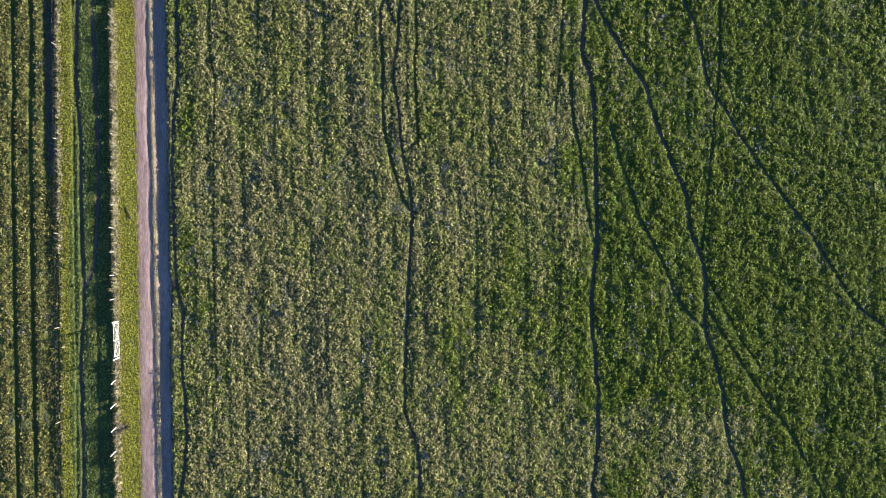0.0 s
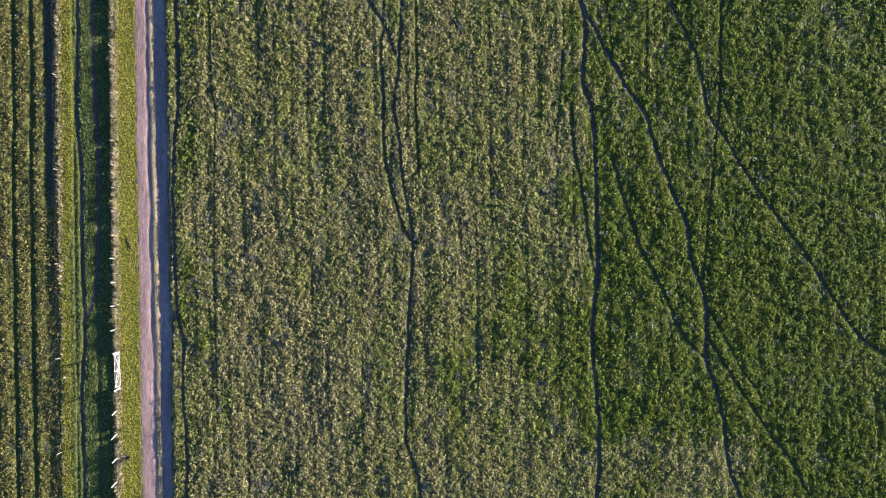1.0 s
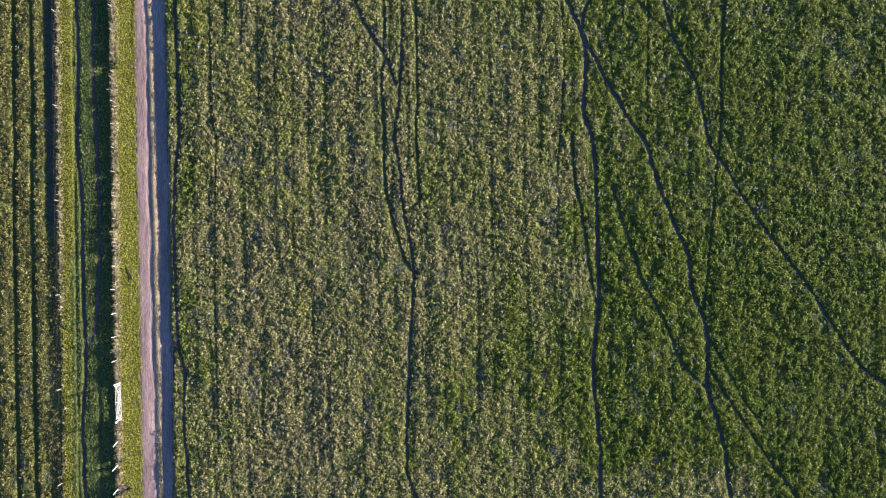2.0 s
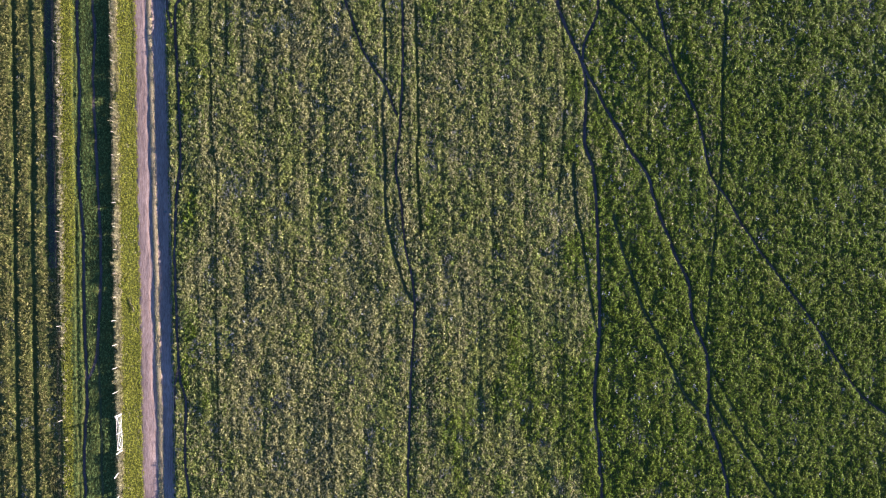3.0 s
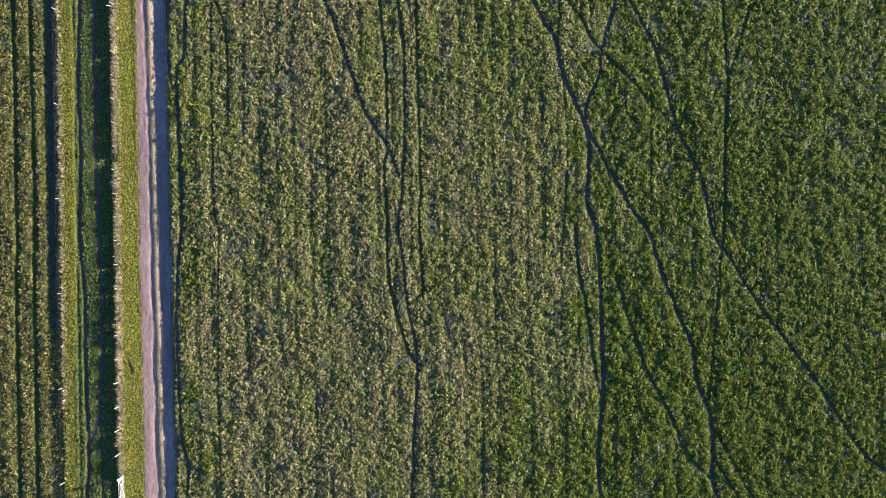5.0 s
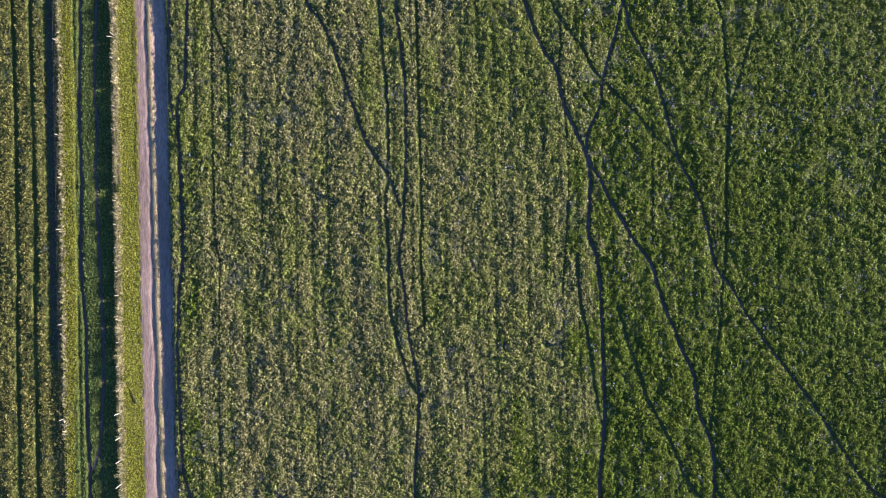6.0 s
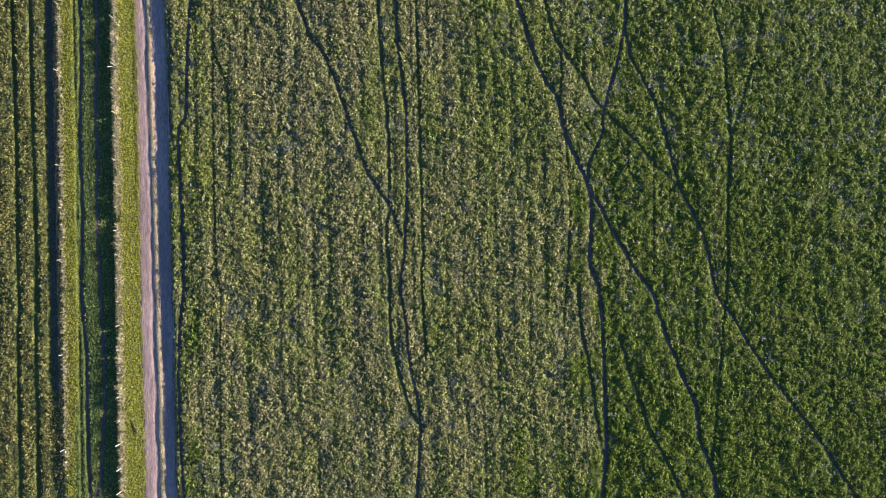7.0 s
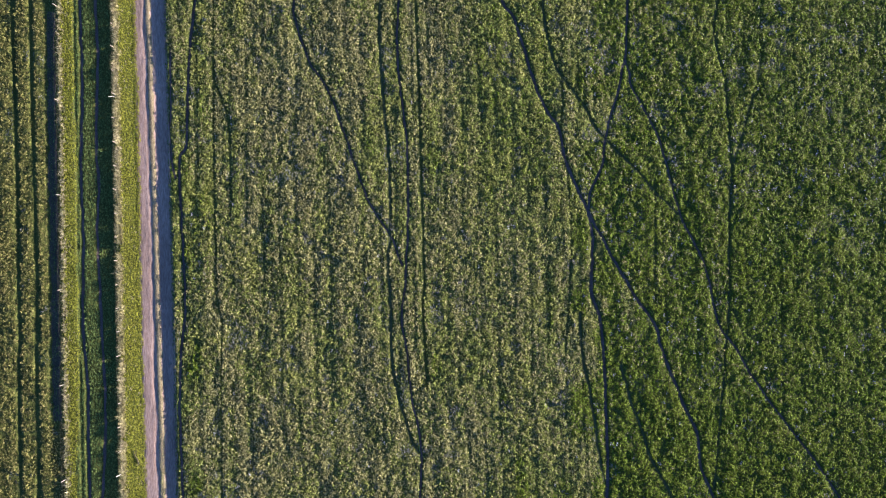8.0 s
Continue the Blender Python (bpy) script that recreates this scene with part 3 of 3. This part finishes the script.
bank = ((vf > -0.1) & (vs < -1.48 + 0.14 * smooth_noise(vx, vy, 0.45, 89) + 0.2 * np.clip((vy - 18) / 12, 0, 1))) | ((vf > -5.35) & (vf < -3.88 - 0.45 * np.clip((9.0 - vy) / 6.0, 0, 1) + 0.15 * smooth_noise(vx, vy, 0.8, 87)) & (looked_up(TRODDEN, vx, vy, 9.0) > 0.04))
vx, vy, vs, vf = vx[bank], vy[bank], vs[bank], vf[bank]
tall = 0.6 * smooth_noise(vx, vy, 0.5, 65) + 0.4 * smooth_noise(vx, vy, 0.2, 85)
out = np.where(vf > -0.2, vf, vf + 5.35) + 0.25 * smooth_noise(vx, vy, 0.7, 86)
bleached = r.rand(len(vx)) < np.clip(0.95 - out / 0.85, 0.07, 1) * np.where((vf < -2) & (vy < 0), 0.22, 0.42)
tufts("verge_grass", "bright yellow-green grass on the roadside bank", vx[~bleached], vy[~bleached], 0.08 + 0.055 * tall[~bleached], 0.12, 13, 0.03, MAT_VERGE, 17, tilt=0.12, along=0.3, shape="drooping")
tufts("bleached_grass", "bleached straw-coloured grass on the bank by the fence", vx[bleached], vy[bleached], 0.10 + 0.035 * tall[bleached], 0.14, 14, 0.026, MAT_STRAW, 27, tilt=0.12, along=0.3, shape="spear")
tufts("ditch_grass", "ditch and fence-strip grass, its green toned dark and blue for shade", gx[ditch], gy[ditch], 0.07 + 0.03 * lump[ditch], 0.15, 13, 0.046, MAT_SHADE_GRASS, 18, tilt=0.2, shape="spear")
tufts("road_edge_shade_grass", "grass strip under the low road bank, coloured dark for its shade", gx[lip], gy[lip], 0.09, 0.13, 14, 0.04, MAT_SHADE_GRASS, 19, shape="spear")

# tall straw under both fences
r = np.random.RandomState(21)
ty = r.uniform(Y0, Y1, 1900)
ty2 = r.uniform(Y0, Y1, 1000)
tx, tx2 = fence_x(ty) + r.normal(0.22, 0.12, len(ty)), far_fence_x(ty2) + r.normal(0.22, 0.14, len(ty2))
gate_gap = (ty > -10.3) & (ty < -6.9)
tx, ty = np.concatenate([tx[~gate_gap], tx2]), np.concatenate([ty[~gate_gap], ty2])
stand = smooth_noise(tx, ty, 1.1, 66) + 0.6 * smooth_noise(tx, ty, 0.4, 69)
some = (stand > -0.75) & ((tx > -34) | (ty > 0) | (r.rand(len(tx)) < 0.15))
tx, ty, stand = tx[some], ty[some], stand[some]
tufts("tall_dry_grass", "tall pale straw-coloured grass under the wire fence", tx, ty, (0.27 + 0.09 * stand) * np.where(tx < -34, 0.6, 1.0), (0.30 + 0.06 * stand) * np.where(tx < -34, 0.7, 1.0), 18, 0.034, MAT_STRAW, 22, 0.4, 0.1, shape="spear")

# sparse straw on the crown of the road and along its west edge
ty = r.uniform(Y0, Y1, 4200)
tx = road_x(ty) + r.normal(0.17, 0.10, len(ty)) + 0.035 * smooth_noise(ty * 0, ty, 3.0, 41) + crown_shift(ty)
ty2 = r.uniform(Y0, Y1, 2200)
tx2 = road_x(ty2) - 1.52 + r.normal(0, 0.13, len(ty2))
tufts("crown_grass", "sparse dry grass on the crown of the road", np.concatenate([tx, tx2]), np.concatenate([ty, ty2]), 0.007, 0.09, 4, 0.035, MAT_CROWN, 23)

# loose stones on the road
n = 3500
ty = r.uniform(Y0, Y1, n)
ts = np.where(r.rand(n) < 0.5, r.normal(-0.75, 0.35, n), r.normal(0.85, 0.35, n)).clip(-1.5, 1.5)
size = r.uniform(0.01, 0.024, n)
knob = np.array([(1, 0, 0), (-1, 0, 0), (0, 1, 0), (0, -1, 0), (0, 0, 0.8), (0, 0, -0.5)])
pebble = knob[None] * size[:, None, None] * r.uniform(0.6, 1.3, (n, 6, 1))
pebble = pebble + np.stack([ts + road_x(ty), ty, road_z(ts) + 0.006], 1)[:, None]
eight = np.array([(0, 2, 4), (2, 1, 4), (1, 3, 4), (3, 0, 4), (2, 0, 5), (1, 2, 5), (3, 1, 5), (0, 3, 5)])
stones = (np.arange(n) * 6)[:, None, None] + eight[None]
gravel = new("gravel", mesh_from("gravel", pebble.reshape(-1, 3), stones.reshape(-1, 3), 3, MAT_GRAVEL))
tagged(gravel, "loose pinkish pebbles scattered on the farm road", "gravel", kind="stuff")

# pale thistles, thickest in the lush east
tx, ty = r.uniform(-26, X1, 12000), r.uniform(Y0, Y1, 12000)
keep = (r.rand(len(tx)) < np.clip(0.02 + np.where(tx > 13, 0.06 + 0.05 * np.clip((ty - 10) / 20, 0, 1), 0.0) + np.where(tx > 12, 1.1 + 0.9 * np.clip((ty - 20) / 15, 0, 1), 0.5) * np.clip(smooth_noise(tx, ty, 0.9, 67) - np.where(tx > 12, 0.36, 0.45), 0, 1), 0, 1)) & (looked_up(TRODDEN, tx, ty, 9.0) > 0.1)
tx, ty = tx[keep], ty[keep]
thistles = tufts("thistles", "pale grey-green thistle rosettes among the grass", tx, ty, 0.15 + 0 * tx, 0.17, 8, 0.085, MAT_PALE, 24)
tagged(thistles, category="weeds")


# ---- things ----
def empty(name, at, label, category, group=""):
    ob = new(name)
    ob.matrix_world = at
    return tagged(ob, label, category, group)


def part(name, bm, mat, parent, label="", at=None):
    me = bpy.data.meshes.new(name)
    bm.to_mesh(me)
    bm.free()
    me.materials.append(mat)
    ob = new(name, me)
    ob.parent = parent
    if at is not None:
        ob.matrix_local = at
    return tagged(ob, label)


def bar(a, b, w, d):
    """A squared timber from a to b, w by d thick."""
    a, b = Vector(a), Vector(b)
    bm = bmesh.new()
    bmesh.ops.create_cube(bm, size=1.0)
    bmesh.ops.bevel(bm, geom=bm.edges[:], offset=0.06, segments=1, affect="EDGES")
    turn = (b - a).to_track_quat("Z", "Y").to_matrix().to_4x4()
    bm.transform(Matrix.Translation((a + b) / 2) @ turn @ Matrix.Diagonal((w, d, (b - a).length, 1)))
    return bm


def pole(path, radii, sides=8):
    """A round, tapering stick along a path."""
    bm = bmesh.new()
    rings = []
    for k, p in enumerate(path):
        p = Vector(p)
        q, o = Vector(path[min(k + 1, len(path) - 1)]), Vector(path[max(k - 1, 0)])
        turn = (q - o).to_track_quat("Z", "Y").to_matrix()
        rings.append([bm.verts.new(p + turn @ Vector((radii[k] * math.cos(2 * math.pi * i / sides), radii[k] * math.sin(2 * math.pi * i / sides), 0))) for i in range(sides)])
    for a, b in zip(rings, rings[1:]):
        for i in range(sides):
            bm.faces.new((a[i], a[(i + 1) % sides], b[(i + 1) % sides], b[i]))
    bm.faces.new(rings[0][::-1])
    bm.faces.new(rings[-1])
    return bm


def turf(x, y):
    return float(land(np.array([float(x)]), np.array([float(y)]))[0])


# the road fence
GATE_S, GATE_N = -10.2, -7.02
fence = empty("wire_fence", Matrix.Identity(4), "wire fence on weathered and whitewashed wooden posts", "fence")
rr = random.Random(4)
post_ys = [GATE_N + 2.25 * k for k in range(1, 26)] + [GATE_S - 2.25 * k for k in range(1, 9)]
for y in post_ys:
    x = float(fence_x(y)) + rr.uniform(-0.05, 0.05)
    z = turf(x, y)
    white, pale = -19.5 < y < -6, -6 < y < 3.5
    tall = 1.25 + rr.uniform(-0.08, 0.08) if white or pale else 0.85 + rr.uniform(-0.12, 0.12)
    lean_x, lean_y = rr.uniform(-0.05, 0.05), -0.30 * (y < -11) + rr.uniform(-0.06, 0.06)
    rad = 0.05 if white else 0.038 if pale else 0.034
    bm = pole([(x, y, z - 0.3), (x + lean_x * 0.5, y + lean_y * 0.5, z + tall * 0.5), (x + lean_x, y + lean_y, z + tall), (x + lean_x, y + lean_y, z + tall + 0.015)], [rad * 1.1, rad, rad * 0.92, rad * 0.6])
    part("post", bm, MAT_WHITE if white else MAT_BLEACHED if pale else MAT_WOOD, fence, "whitewashed round post" if white else "bleached round post" if pale else "thin weathered post")
for level in (0.35, 0.6, 0.8):
    for y0, y1 in ((GATE_N, Y1), (Y0, GATE_S)):
        pts = [(float(fence_x(y)) + 0.02, y, turf(float(fence_x(y)), y) + level) for y in np.arange(y0, y1, 2.25)]
        part("wire", pole(pts, [0.0025] * len(pts), 4), MAT_WIRE, fence)

# the taller leaning strainer post
strainer = empty("strainer_post", Matrix.Translation((float(fence_x(37.9)), 37.9, 0)), "tall pale leaning wooden fence post", "post")
part("shaft", pole([(0, 0, -0.3), (-0.1, -0.14, 0.55), (-0.2, -0.27, 1.1)], [0.026, 0.023, 0.02]), MAT_BLEACHED, strainer)

# the far wire fence
far_fence = empty("wire_fence", Matrix.Identity(4), "thin wire fence along the far grass bank", "fence")
for y in np.arange(Y0 + 1, Y1, 9.0):
    x = float(far_fence_x(y))
    part("post", pole([(x, y, turf(x, y) - 0.3), (x, y, turf(x, y) + 0.5), (x, y, turf(x, y) + 0.9)], [0.035, 0.035, 0.03]), MAT_WOOD, far_fence)
for level, off in ((0.3, -0.02), (0.55, -0.02), (0.8, -0.02)):
    pts = [(float(far_fence_x(y)) + off, y, turf(float(far_fence_x(y)), y) + level) for y in np.arange(Y0, Y1, 3.0)]
    part("wire", pole(pts, [0.0022] * len(pts), 4), MAT_WIRE, far_fence)

# the gate
gx0, gx1 = -31.0, -30.88
gate = empty("farm_gate", Matrix.Translation((0, 0, 0)), "white painted wooden farm gate, closed, with five rails", "gate")
base = turf(-31.0, -8.6) + 0.10


def on_gate(u, h):
    return (gx1 + (gx0 - gx1) * u - 0.03 * h, GATE_S + 0.06 + (GATE_N - GATE_S - 0.12) * u, base + h)


for u in (0.0, 0.5, 1.0):
    part("stile", bar(on_gate(u, -0.02), on_gate(u, 1.09), 0.045, 0.07), MAT_WHITE, gate)
for h in (0.04, 0.28, 0.52, 0.78, 1.05):
    part("rail", bar((on_gate(0, h)[0] + 0.045, *on_gate(0, h)[1:]), (on_gate(1, h)[0] + 0.045, *on_gate(1, h)[1:]), 0.022, 0.036), MAT_WHITE, gate)
for u0, h0, u1, h1 in ((1.0, 1.03, 0.5, 0.06), (0.5, 0.06, 0.0, 1.03)):
    a, b = on_gate(u0, h0), on_gate(u1, h1)
    part("brace", bar((a[0] + 0.08, a[1], a[2]), (b[0] + 0.08, b[1], b[2]), 0.02, 0.04), MAT_WHITE, gate)
for u, lean in ((-0.045, -0.16), (1.045, 0.02)):
    p = on_gate(u, 0)
    post = empty("gate_post", Matrix.Translation((p[0], p[1], turf(p[0], p[1]))), "slender whitewashed gate post, slightly leaning", "post", "gate posts")
    part("shaft", bar((0.02, 0, -0.4), (-0.03, lean, 1.35), 0.09, 0.09), MAT_WHITE, post)
    part("hinge", bar((0.045, lean * 0.7, 0.9), (0.045, lean * 0.75, 1.0), 0.03, 0.05), MAT_WIRE, post)

# a dead shrub by the fence
shrub = empty("shrub", Matrix.Translation((-30.3, -16.95, turf(-30.3, -16.95))), "small dark leafless shrub on the verge", "shrub")
for k in range(40):
    a, l = rr.uniform(0, 6.28), rr.uniform(0.4, 1.0)
    p = [(0, 0, -0.03)] + [(math.cos(a) * l * q * 0.8 + rr.uniform(-0.06, 0.06), math.sin(a) * l * q * 0.8 + rr.uniform(-0.06, 0.06), l * 0.7 * q) for q in (0.35, 0.7, 1.0)]
    part("twig", pole(p, [0.034, 0.026, 0.019, 0.009], 5), MAT_BARK, shrub)

# a broken branch on the verge
branch = empty("fallen_branch", Matrix.Translation((-30.2, 3.6, turf(-30.2, 3.6))), "dark broken branch lying on the verge", "branch")
part("stem", pole([(-0.25, 0.65, 0.05), (0.0, 0.1, 0.09), (0.25, -0.3, 0.08), (0.38, -0.75, 0.05)], [0.02, 0.035, 0.04, 0.045], 7), MAT_BARK, branch)
part("twig", pole([(0.0, 0.1, 0.09), (0.15, 0.45, 0.14), (0.2, 0.7, 0.12)], [0.025, 0.018, 0.008], 6), MAT_BARK, branch)
part("twig", pole([(0.25, -0.3, 0.08), (0.5, -0.2, 0.16), (0.62, 0.0, 0.18)], [0.02, 0.015, 0.007], 6), MAT_BARK, branch)

# a dark stone on the road
stone = empty("stone", Matrix.Translation((-26.83, 12.35, float(road_z(np.array([1.1]))[0]))), "small dark fieldstone lying on the road", "stone")
bm = bmesh.new()
bmesh.ops.create_icosphere(bm, subdivisions=2, radius=0.13)
for v in bm.verts:
    v.co = Vector((v.co.x * 1.2, v.co.y * 0.9, v.co.z * 0.7)) * (1 + 0.25 * noise.noise(v.co * 9))
part("body", bm, MAT_STONE, stone)
